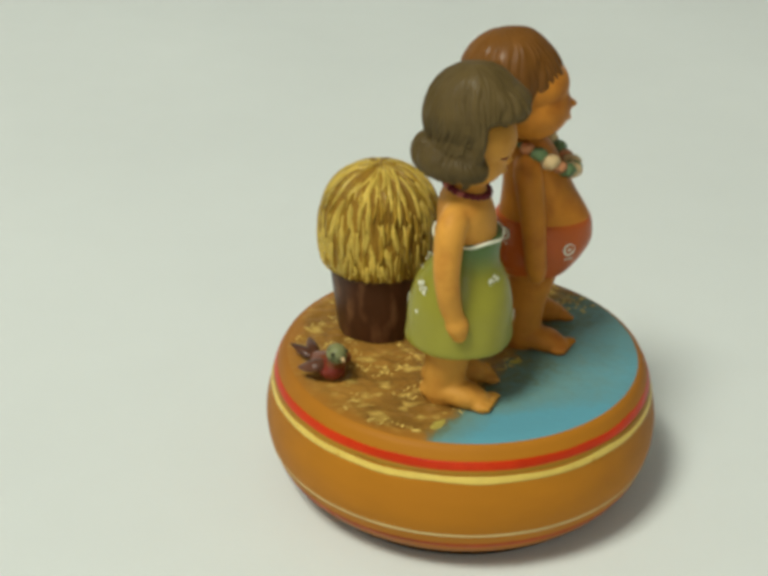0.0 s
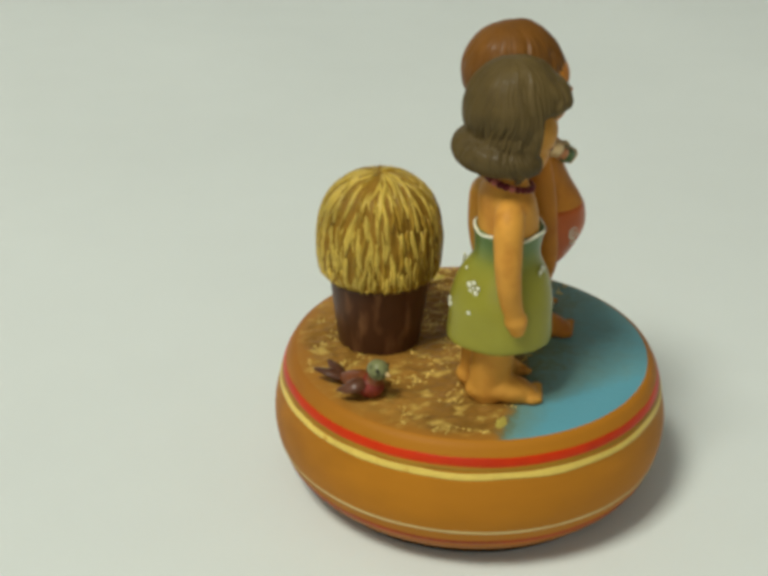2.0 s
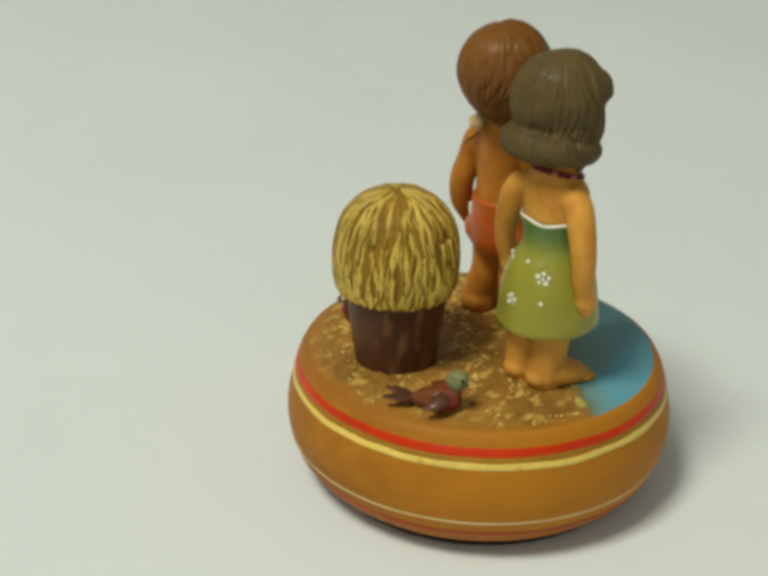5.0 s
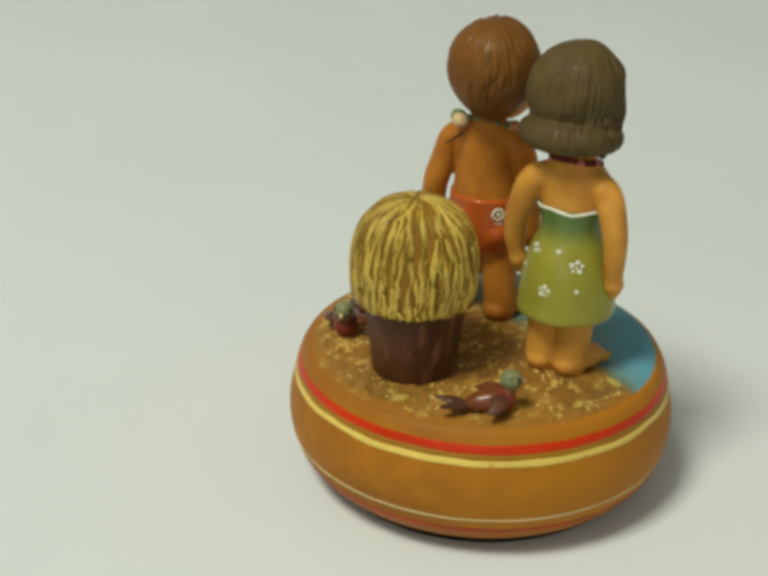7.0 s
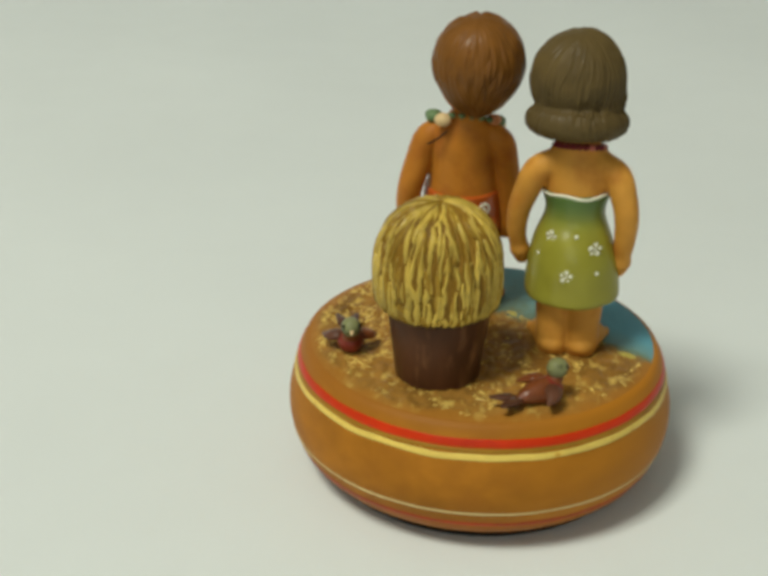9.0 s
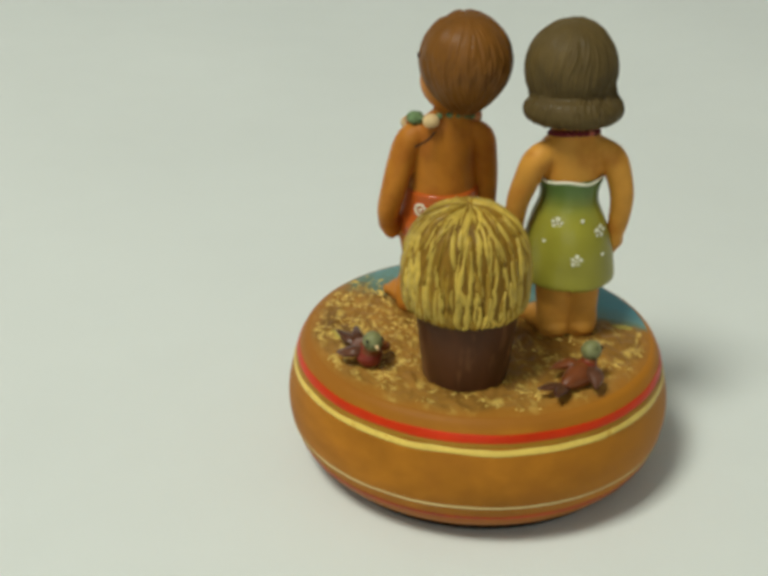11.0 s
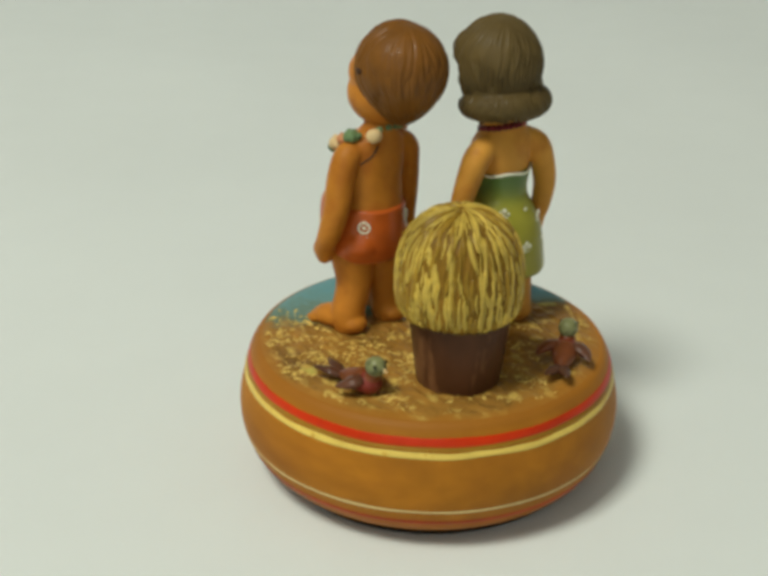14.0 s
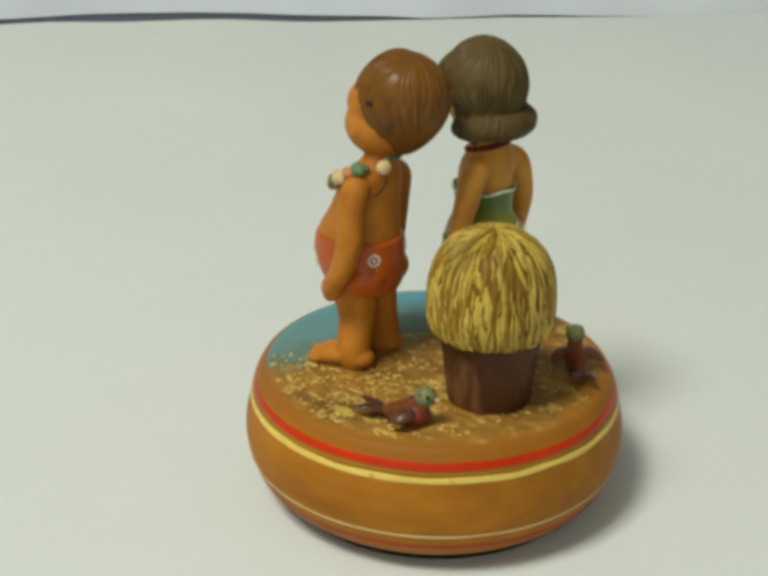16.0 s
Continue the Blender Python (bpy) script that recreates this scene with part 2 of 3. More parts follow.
def comb(verts, crown, depth, k_top, k_low, z_low):
    """Carved strokes of hair that run down from the crown."""
    c = Vector(crown) * MM
    moves = []
    for v in verts:
        d = v.co - c
        a = math.atan2(d.y, d.x)
        h = v.co.z / MM
        k = k_low if h < z_low else k_top
        w = noise.noise(Vector((d.x, d.y, d.z)) * 90) * 0.25
        n = noise.noise(Vector((math.cos(a + w) * k, math.sin(a + w) * k, h * 0.10)))
        fade = min(1.0, math.hypot(d.x, d.y) / MM / 6.0)
        patch = 0.28 + 0.72 * max(0.0, min(1.0, 0.5 + 1.6 * noise.noise(Vector((d.x, d.y, d.z)) * 120 + Vector((4, 4, 4)))))
        moves.append(v.co - v.normal * depth * MM * fade * patch * max(0.0, 1 - 3.2 * abs(n)))
    for v, m in zip(verts, moves):
        v.co = m


def empty(name, parent=None):
    e = new(name)
    e.empty_display_size = 0.01
    if parent is not None:
        e.parent = parent
    return e


# ---------------------------------------------------------------- the setting


def edge_y(x):
    """The far edge of the near sheet, across the table."""
    return 0.612 + 0.245 * x - 0.13 * max(0, x) + 0.010 * max(0.0, min(1.0, (-0.2 - x) / 0.1)) - 0.13 * max(0, -x - 0.235) + 0.0025 * math.sin(23 * x) + 0.0015 * math.sin(61 * x + 1)


def wrinkle(x, y):
    h = 0.0022 * noise.noise(Vector((x * 4.5 + 3.1, y * 3.0, 0.3))) + 0.0010 * noise.noise(Vector((x * 11, y * 8 + 5, 2.2)))
    d = math.hypot(x, y)
    h *= 1 + 1.6 * max(0.0, min(1.0, (y - 0.12) / 0.3))
    h *= 1 + 1.2 * max(0.0, min(1.0, (x - 0.05) / 0.2))
    return h * min(1.0, max(0.0, (d - 0.07) / 0.12))


def sheet(fn, nu, nv):
    bm = bmesh.new()
    g = [[bm.verts.new(fn(i / nu, j / nv)) for i in range(nu + 1)] for j in range(nv + 1)]
    for j in range(nv):
        for i in range(nu):
            bm.faces.new((g[j][i], g[j][i + 1], g[j + 1][i + 1], g[j + 1][i]))
    return bm


def near_sheet(u, v):
    x = -0.75 + 1.5 * u
    if v > 0.97:
        k = (v - 0.97) / 0.03
        y = edge_y(x)
        return Vector((x, y + 0.004 * math.sin(math.pi * k), wrinkle(x, y) - 0.008 * k))
    y = -0.75 + (edge_y(x) + 0.75) * v / 0.97
    return Vector((x, y, wrinkle(x, y)))


def far_sheet(u, v):
    x = -0.9 + 1.8 * u
    # the gap bares the dark tabletop as the crease's painted shade
    gap = 0.034 + 0.004 * max(0.0, min(1.0, (0.16 - x) / 0.1)) + 0.029 * max(0.0, min(1.0, (-x - 0.06) / 0.2)) ** 0.8
    y0 = edge_y(x) + gap
    s = 0.75 * v
    fold = 0.006 * noise.noise(Vector((x * 9, s * 7, 7.7))) * min(1, s / 0.03) + 0.004 * noise.noise(Vector((x * 31, s * 14, 1.7))) * min(1, s / 0.03)
    return Vector((x, y0 + 0.55 * s + 0.05 * s * s + fold, -0.010 + 0.80 * s + fold))


cloth = mesh_object("tablecloth", sheet(near_sheet, 150, 150), M_CLOTH)
tagged(cloth, "smooth white cotton sheet spread over a table", "tablecloth")
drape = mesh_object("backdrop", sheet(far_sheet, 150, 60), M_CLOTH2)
tagged(drape, "creased white cotton sheet rising behind the table", "backdrop", kind="structure")


def box(name, lo, hi, mat, kind="structure", label="", category=""):
    bm = bmesh.new()
    bmesh.ops.create_cube(bm, size=1)
    for v in bm.verts:
        v.co = Vector([(l + h) / 2 + c * (h - l) for l, h, c in zip(lo, hi, v.co)])
    ob = mesh_object(name, bm, mat, smooth=False)
    return tagged(ob, label, category, kind=kind)


table = empty("table")
tagged(table, "plain table under the white sheet, darkened as the crease's shade", "table")
tb = box("tabletop", (-0.85, -0.78, -0.045), (0.85, 0.95, -0.011), M_TABLE_SHADE, kind="")
tb.parent = table
for sx in (-0.8, 0.8):
    for sy in (-0.72, 0.9):
        lg = box("leg", (sx - 0.03, sy - 0.03, -0.75), (sx + 0.03, sy + 0.03, -0.045), M_TABLE_SHADE, kind="")
        lg.parent = table
box("floor", (-2.2, -2.2, -0.80), (2.2, 2.2, -0.75), M_FLOOR)
box("ceiling", (-2.2, -2.2, 2.10), (2.2, 2.2, 2.15), M_WALL)
box("wall_west", (-2.25, -2.2, -0.75), (-2.2, 2.2, 2.10), M_WALL)
box("wall_east", (2.2, -2.2, -0.75), (2.25, 2.2, 2.10), M_WALL)
box("wall_north", (-2.2, 2.2, -0.75), (2.2, 2.25, 2.10), M_WALL)
# south wall, out of view, with an opening made up for the fill lamp
box("wall_south", (-2.2, -2.25, -0.75), (2.2, -2.2, 0.35), M_WALL)
box("wall_south_top", (-2.2, -2.25, 1.62), (2.2, -2.2, 2.10), M_WALL)
box("wall_south_left", (-2.2, -2.25, 0.35), (-1.0, -2.2, 1.62), M_WALL)
box("wall_south_right", (0.6, -2.25, 0.35), (2.2, -2.2, 1.62), M_WALL)

# ---------------------------------------------------------------- the music box
TOP = 39.0     # height of the painted top, mm
music_box = empty("music_box")
tagged(music_box, "round carved wooden music box with two figures and a planter", "music box")

PROFILE = [(0.1, 2.6), (40, 2.6), (44.6, 2.7), (46.8, 3.2), (48.8, 4.6), (50.8, 6.6), (52.6, 9.4), (54.0, 12.7), (54.9, 16.2), (55.2, 19.2), (55.1, 22.5),
           (54.5, 26.0), (53.6, 29.5), (52.6, 33.0), (51.7, 35.5), (50.6, 37.5), (49.3, 38.45), (47.6, 38.4), (0.1, 37.4)]


def base_radius(z):
    pr = PROFILE[3:17]
    for (r0, z0), (r1, z1) in zip(pr, pr[1:]):
        if z0 <= z <= z1:
            return r0 + (r1 - r0) * (z - z0) / (z1 - z0)
    return pr[-1][0]


def smooth_profile(pr, k):
    return [tuple(p) for p in smooth_path(pr, k)]


bm = bmesh.new()
prof = PROFILE[:2] + smooth_profile(PROFILE[2:17], 4) + PROFILE[17:]
lathe(bm, prof, 160)
base = part("base", bm, M_WOOD, music_box, "rounded honey-brown varnished wooden base")


def band(name, z0, z1, mat, label, proud=0.18, wobble=0.0, seed=0.0):
    n, k = 200, 6
    bm = bmesh.new()
    loops = []
    for j in range(k + 1):
        lp = []
        for i in range(n):
            a = 2 * math.pi * i / n
            w0 = wobble * noise.noise(Vector((math.cos(a) * 4, math.sin(a) * 4, seed)))
            w1 = wobble * noise.noise(Vector((math.cos(a) * 5, math.sin(a) * 5, seed + 9)))
            z = z0 + w0 + (z1 + w1 - z0 - w0) * j / k
            r = base_radius(z) + (proud if 0 < j < k else -0.2)
            lp.append((r * math.cos(a), r * math.sin(a), z))
        loops.append(lp)
    rings(bm, loops, 0, cap=False)
    return part(name, bm, mat, music_box, label)


band("red_band", 32.5, 35.3, M_RED, "bright red painted band", wobble=0.25, seed=1)
band("edge_line", 31.5, 32.5, M_OLIVE, "thin olive painted line", 0.12, 0.2, 2)
band("yellow_band", 29.3, 31.4, M_GOLD, "pale yellow painted band", wobble=0.5, seed=3)
band("thin_line", 13.3, 14.2, M_PALE, "thin pale yellow painted line", 0.15, 0.2, 4)
band("lower_red_line", 8.2, 10.6, M_DULLRED, "thin red painted line", 0.12, 0.3, 5)
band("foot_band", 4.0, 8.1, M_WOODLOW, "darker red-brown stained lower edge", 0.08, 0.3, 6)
# recessed pad, added so a dark contact shadow line shows under the base
bm = bmesh.new()
lathe(bm, [(0.1, 0.0), (44.2, 0.0), (44.6, 0.3), (44.6, 2.8), (0.1, 2.8)], 96)
part("contact_shade_pad", bm, M_CONTACT_SHADE, music_box, "near-black pad standing in for contact shade under the base")


def shore_x(y):
    return 17.5 + 0.5 * y + 2.2 * noise.noise(Vector((y * 0.09, 3.3, 0))) + 0.8 * noise.noise(Vector((y * 0.3, 1.3, 0)))


def top_height(x, y):
    """The carved relief of the sand; the water side is smooth."""
    r = math.hypot(x, y)
    k = max(0.0, min(1.0, (shore_x(y) + 2 - x) / 8.0)) * max(0.0, min(1.0, (48.2 - r) / 4.0))
    return 0.55 * k * (noise.noise(Vector((x * 0.30, y * 0.55, 1.0))) + 0.6 * noise.noise(Vector((x * 0.7, y * 0.9, 4.0))))


def shore_depth(x, y):
    """How far out on the water side a place of the top lies, in mm; wider where the brush faded it and the girl's shade
    is painted in.
    """
    d = x - shore_x(y)
    start, run = (-36, 10) if d > 0 else (5, 20)
    return d / (1.0 + (3.2 if d > 0 else 2.0) * max(0.0, min(1.0, (y - start) / run)))


def shore_paint():
    """Sand that fades through teal, darkened with the girl's shade, into blue, with gold dabs where it is sand."""
    m = material("beach_paint_and_shade", (0.36, 0.175, 0.032), 0.5, 0.36, 420.0, 0.5, 500.0, spots=((0.56, 0.37, 0.085), 330.0, 0.55, 0.13), stretch=(0.55, 1, 1))
    nt = m.node_tree
    b = nt.nodes["Principled BSDF"]
    sand = b.inputs["Base Color"].links[0].from_socket
    at = nt.nodes.new("ShaderNodeAttribute")
    at.attribute_name = "shore"
    tc = nt.nodes.new("ShaderNodeTexCoord")
    total = at.outputs["Fac"]
    for scale, amp in ((160.0, 6.0), (520.0, 5.0)):
        n = nt.nodes.new("ShaderNodeTexNoise")
        n.inputs["Scale"].default_value = scale
        nt.links.new(tc.outputs["Object"], n.inputs["Vector"])
        ma = nt.nodes.new("ShaderNodeMath")
        ma.operation = "MULTIPLY_ADD"
        ma.inputs[1].default_value = amp
        nt.links.new(n.outputs["Fac"], ma.inputs[0])
        nt.links.new(total, ma.inputs[2])
        total = ma.outputs["Value"]
    mr = nt.nodes.new("ShaderNodeMapRange")
    mr.inputs["From Min"].default_value, mr.inputs["From Max"].default_value = -8 + 5.5, 13 + 5.5
    nt.links.new(total, mr.inputs["Value"])
    paint = nt.nodes.new("ShaderNodeValToRGB")
    e = paint.color_ramp.elements
    e[0].position, e[0].color = 0.23, (0.22, 0.16, 0.055, 1)
    e[1].position, e[1].color = 0.92, (0.115, 0.335, 0.41, 1)
    # dark green steps: the shore's fade with the girl's shadow painted in
    k = e.new(0.37)
    k.color = (0.14, 0.175, 0.10, 1)
    k = e.new(0.53)
    k.color = (0.145, 0.275, 0.255, 1)
    cover = nt.nodes.new("ShaderNodeValToRGB")
    cover.color_ramp.elements[0].position, cover.color_ramp.elements[1].position = 0.21, 0.40
    for r in (paint, cover):
        nt.links.new(mr.outputs["Result"], r.inputs["Fac"])
    mx = nt.nodes.new("ShaderNodeMix")
    mx.data_type = "RGBA"
    nt.links.new(cover.outputs["Color"], mx.inputs["Factor"])
    nt.links.new(sand, mx.inputs["A"])
    nt.links.new(paint.outputs["Color"], mx.inputs["B"])
    # bare stained wood shows in an uneven ring along the sandy rim
    rim = nt.nodes.new("ShaderNodeAttribute")
    rim.attribute_name = "rim"
    wood = nt.nodes.new("ShaderNodeMix")
    wood.data_type = "RGBA"
    nt.links.new(rim.outputs["Fac"], wood.inputs["Factor"])
    nt.links.new(mx.outputs["Result"], wood.inputs["A"])
    wood.inputs["B"].default_value = (0.36, 0.145, 0.018, 1)
    nt.links.new(wood.outputs["Result"], b.inputs["Base Color"])
    return m


bm = bmesh.new()
rimw = bm.verts.layers.float.new("rim")
depth = bm.verts.layers.float.new("shore")
NR, NA = 80, 320
grid = []
for j in range(NR + 1):
    r = 49.0 * (j / NR) ** 0.8 + 0.05
    grid.append([bm.verts.new(Vector((r * math.cos(2 * math.pi * i / NA), r * math.sin(2 * math.pi * i / NA),
                                      TOP + top_height(r * math.cos(2 * math.pi * i / NA), r * math.sin(2 * math.pi * i / NA)) - 0.55 * max(0.0, (r - 45.0) / 4.0) ** 2)) * MM) for i in range(NA)])
for ring in grid:
    for v in ring:
        px, py = v.co.x / MM, v.co.y / MM
        v[depth] = shore_depth(px, py)
        edge = math.hypot(px, py) + 2.6 * noise.noise(Vector((px * 0.12, py * 0.12, 8.0)))
        v[rimw] = 0.85 * max(0.0, min(1.0, (edge - 45.4) / 2.6)) * max(0.0, min(1.0, (shore_x(py) - px + 1) / 3.0))
for j in range(NR):
    for i in range(NA):
        bm.faces.new((grid[j][i], grid[j][(i + 1) % NA], grid[j + 1][(i + 1) % NA], grid[j + 1][i]))
part("painted_top", bm, shore_paint(), music_box, "top painted as brown sand beside blue water")

# gold dabs on the sand
rng = random.Random(5)
bm = bmesh.new()
for _ in range(2600):
    a, r = rng.uniform(0, 2 * math.pi), 47.2 * math.sqrt(rng.random())
    x, y = r * math.cos(a), r * math.sin(a)
    if x > shore_x(y) + 1.5 + 7.5 * max(0.0, min(1.0, (y - 5) / 20.0)) or noise.noise(Vector((x * 0.11, y * 0.11, 20))) < rng.uniform(-0.05, 0.55) - (0.3 if y > 12 and x > -22 else 0.0):
        continue
    L, w, t = 0.3 + 1.5 * rng.random() ** 2, rng.uniform(0.12, 0.5), rng.gauss(1.3, 0.7)
    h = top_height(x, y)
    n = 8
    ring0 = []
    for k in range(n):
        q = 2 * math.pi * k / n
        u, v = L * math.cos(q), w * math.sin(q) * (1 + 0.5 * math.sin(3 * q + x)) + 0.15 * L * math.cos(q) ** 2
        px, py = x + u * math.cos(t) - v * math.sin(t), y + u * math.sin(t) + v * math.cos(t)
        ring0.append(bm.verts.new(Vector((px, py, TOP + top_height(px, py) - 0.05)) * MM))
    tip = bm.verts.new(Vector((x, y, TOP + h + rng.uniform(0.22, 0.4))) * MM)
    for k in range(n):
        bm.faces.new((ring0[k], ring0[(k + 1) % n], tip))
dabs = part("sand_texture", bm, M_FLECK, music_box, "raised gold paint dabs on the sand")
tagged(dabs, kind="stuff")

# broad yellow patches of paint by the shore
for px, py, rx, ry, turn in ((1.2, 41.0, 3.6, 2.0, 0.3), (-5.0, -41.5, 3.2, 1.6, 1.0), (15.0, -8.0, 2.2, 1.2, 0.4)):
    bm = bmesh.new()
    n = 22
    edge = []
    for k in range(n):
        q = 2 * math.pi * k / n
        f = 1 + 0.35 * noise.noise(Vector((math.cos(q) * 2 + px, math.sin(q) * 2 + py, 3)))
        u, v = rx * f * math.cos(q), ry * f * math.sin(q)
        x, y = px + u * math.cos(turn) - v * math.sin(turn), py + u * math.sin(turn) + v * math.cos(turn)
        edge.append(bm.verts.new(Vector((x, y, TOP + top_height(x, y) - 0.05)) * MM))
    mid = bm.verts.new(Vector((px, py, TOP + top_height(px, py) + 0.35)) * MM)
    for k in range(n):
        bm.faces.new((edge[k], edge[(k + 1) % n], mid))
    part("paint_patch", bm, M_PATCH, music_box, "pale yellow paint patch on the sand")

# ---------------------------------------------------------------- planter with a clipped straw bush
PX, PY = -24.3, 10.3
planter = empty("planter", music_box)
tagged(planter, "brown flower pot with a domed yellow straw bush")
bm = bmesh.new()
lathe(bm, [(0.1, TOP - 0.5), (11.3, TOP - 0.5), (11.5, TOP + 0.4), (12.2, TOP + 6), (13.2, TOP + 14), (14.0, TOP + 21), (14.3, TOP + 22.5), (0.1, TOP + 22.5)], 64, centre=(PX, PY - 0.7))
part("pot", bm, M_POT, planter, "tapered dark brown wooden pot")
bm = bmesh.new()
lathe(bm, [(12.5, TOP + 19.6), (14.4, TOP + 19.8), (15.0, TOP + 20.8), (15.0, TOP + 22.0), (12.0, TOP + 22.6)], 64, centre=(PX, PY))
part("rim", bm, M_POTRIM, planter, "dark rim under the straw")
DOME = [(12.0, 21.4), (15.3, 20.8), (16.5, 22.8), (17.0, 27.0), (17.0, 32.2), (16.3, 37.3), (14.5, 42.0), (11.3, 45.8), (6.6, 48.6), (0.2, 49.6)]


def dome_point(s, a, lift=0.0):
    """s from the rim (0) to the crown (1)."""
    pts = DOME_FINE
    q = s * (len(pts) - 1)
    i = min(int(q), len(pts) - 2)
    p = pts[i] + (pts[i + 1] - pts[i]) * (q - i)
    d = pts[i + 1] - pts[i]
    nr, nz = d[1], -d[0]
    ln = math.hypot(nr, nz)
    r, z = p[0] + lift * nr / ln, p[1] + lift * nz / ln
    return Vector((PX + r * math.cos(a), PY + r * math.sin(a), TOP + z))


DOME_FINE = smooth_path(DOME[1:], 8)
bm = bmesh.new()
loops = []
NC = 360
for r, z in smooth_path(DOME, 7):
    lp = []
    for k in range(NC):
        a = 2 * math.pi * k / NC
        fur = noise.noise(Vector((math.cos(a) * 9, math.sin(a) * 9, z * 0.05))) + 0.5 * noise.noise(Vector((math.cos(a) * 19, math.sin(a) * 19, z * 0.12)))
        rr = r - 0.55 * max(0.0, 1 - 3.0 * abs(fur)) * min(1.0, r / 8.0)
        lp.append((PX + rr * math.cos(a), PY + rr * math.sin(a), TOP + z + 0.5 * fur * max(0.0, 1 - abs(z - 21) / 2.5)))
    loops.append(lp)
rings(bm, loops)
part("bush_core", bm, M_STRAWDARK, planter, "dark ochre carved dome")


def strand_mesh(s0, s1, a, w, lift, sway):
    bm = bmesh.new()
    k = 5
    rows = []
    for i in range(k + 1):
        u = i / k
        s, aa = s0 + (s1 - s0) * u, a + sway * (u - 0.5) + 0.012 * math.sin(7 * u + a * 5)
        half = w * (0.22 + 0.78 * math.sin(math.pi * min(1, u * 0.92 + 0.04))) * (1 + 0.25 * math.sin(11 * u + 9 * a))
        c = dome_point(s, aa)
        rad = max(3.0, math.hypot(c.x - PX, c.y - PY))
        rows.append([dome_point(s, aa + q * half / rad, h) for q, h in ((-1, -0.12), (-0.55, lift), (0.5, lift * 0.9), (1, -0.12))])
    vs = [[bm.verts.new(p * MM) for p in row] for row in rows]
    for p, q in zip(vs, vs[1:]):
        for e in range(3):
            bm.faces.new((p[e], p[e + 1], q[e + 1], q[e]))
    bm.faces.new(vs[0][::-1])
    bm.faces.new(vs[-1])
    return bm


rng = random.Random(11)
# staggered tiers of carved straw, shortest at the hanging edge
tiers = [(-0.01, 0.13, 56), (0.10, 0.25, 54), (0.22, 0.39, 50), (0.36, 0.53, 46), (0.49, 0.67, 40), (0.63, 0.80, 32), (0.75, 0.95, 22)]
for s0, s1, n in tiers:
    for i in range(n):
        a = 2 * math.pi * (i + rng.uniform(-0.45, 0.45)) / n
        j, k = rng.uniform(-0.09, 0.05), rng.uniform(-0.04, 0.12)
        bm = strand_mesh(max(0, s0 + j), min(0.985, s1 + k), a, rng.uniform(0.42, 0.98), rng.uniform(0.2, 0.5), rng.gauss(0.0, 0.045) / (1.1 - 0.9 * s0) + (0.35 if s0 > 0.7 else 0.0))
        part("straw_strand", bm, M_STRAW if rng.random() < 0.62 else M_STRAWMID, planter)

# fine straw between the thick strands
whole = bmesh.new()
for i in range(170):
    s0 = 0.92 * rng.random() ** 1.15
    thin = strand_mesh(max(0, s0 - 0.02), min(0.985, s0 + rng.uniform(0.08, 0.17)), rng.uniform(0, 2 * math.pi), rng.uniform(0.2, 0.42), rng.uniform(0.1, 0.3), rng.gauss(0, 0.04))
    me = bpy.data.meshes.new("thin_straw")
    thin.to_mesh(me)
    thin.free()
    whole.from_mesh(me)
    bpy.data.meshes.remove(me)
tagged(part("fine_straw", whole, M_STRAW, planter, "thin pale yellow straw ridges"), kind="stuff")

# ---------------------------------------------------------------- birds


def bird(x, y, heading, label):
    b = empty("bird", music_box)
    tagged(b, label)
    b.matrix_basis = pose(x * MM, y * MM, TOP * MM, 0, 0, heading)
    bm = bmesh.new()
    tube(bm, [(-6.0, 0, 2.2, 1.2), (-3.0, 0, 2.8, 2.6), (1.0, 0, 3.2, 3.6), (4.2, 0, 4.2, 3.0), (5.6, 0, 6.4, 2.2)], 18, flat=0.9)
    part("body", bm, M_BIRD, b)
    bm = bmesh.new()
    ball(bm, (3.6, 0, 3.3), (3.9, 3.7, 3.3), 20, 14)
    part("breast", bm, M_BREAST, b, "dull red rounded breast")
    bm = bmesh.new()
    ball(bm, (6.0, 0, 8.7), (3.0, 2.8, 2.8), 20, 14)
    part("head", bm, M_BIRDHEAD, b, "grey-green painted head")
    bm = bmesh.new()
    tube(bm, [(8.4, 0, 8.6, 0.8), (9.7, 0, 8.1, 0.25)], 10)
    part("beak", bm, M_CREAM, b, "small pale beak")
    for s in (-1, 1):
        bm = bmesh.new()
        ball(bm, (7.5, s * 2.15, 9.7), (0.55, 0.5, 0.55), 10, 8)
        part("eye", bm, M_BLACK, b)
        bm = bmesh.new()
        tube(bm, [(2.4, s * 1.8, 4.8, 1.8), (2.2, s * 4.0, 4.6, 2.4), (0.6, s * 5.9, 3.9, 1.9), (-1.4, s * 7.2, 3.3, 0.6)], 14, flat=0.6)
        part("wing", bm, M_BIRDDARK if s < 0 else M_BIRD, b, "dark red-brown spread wing")
        bm = bmesh.new()
        tube(bm, [(-5.5, 0, 2.2, 1.5), (-8.6, s * 1.3, 2.9, 1.9), (-12.6, s * 2.8, 3.4, 0.7)], 10, flat=0.5)
        part("tail_feather", bm, M_BIRDDARK, b)
    return b


bird(-36.6, -18.4, -52, "small red-brown bird with a grey-green head")
bird(-14.1, 35.8, 194, "small red-brown bird with a green head")

# ---------------------------------------------------------------- figures, each carved in one piece


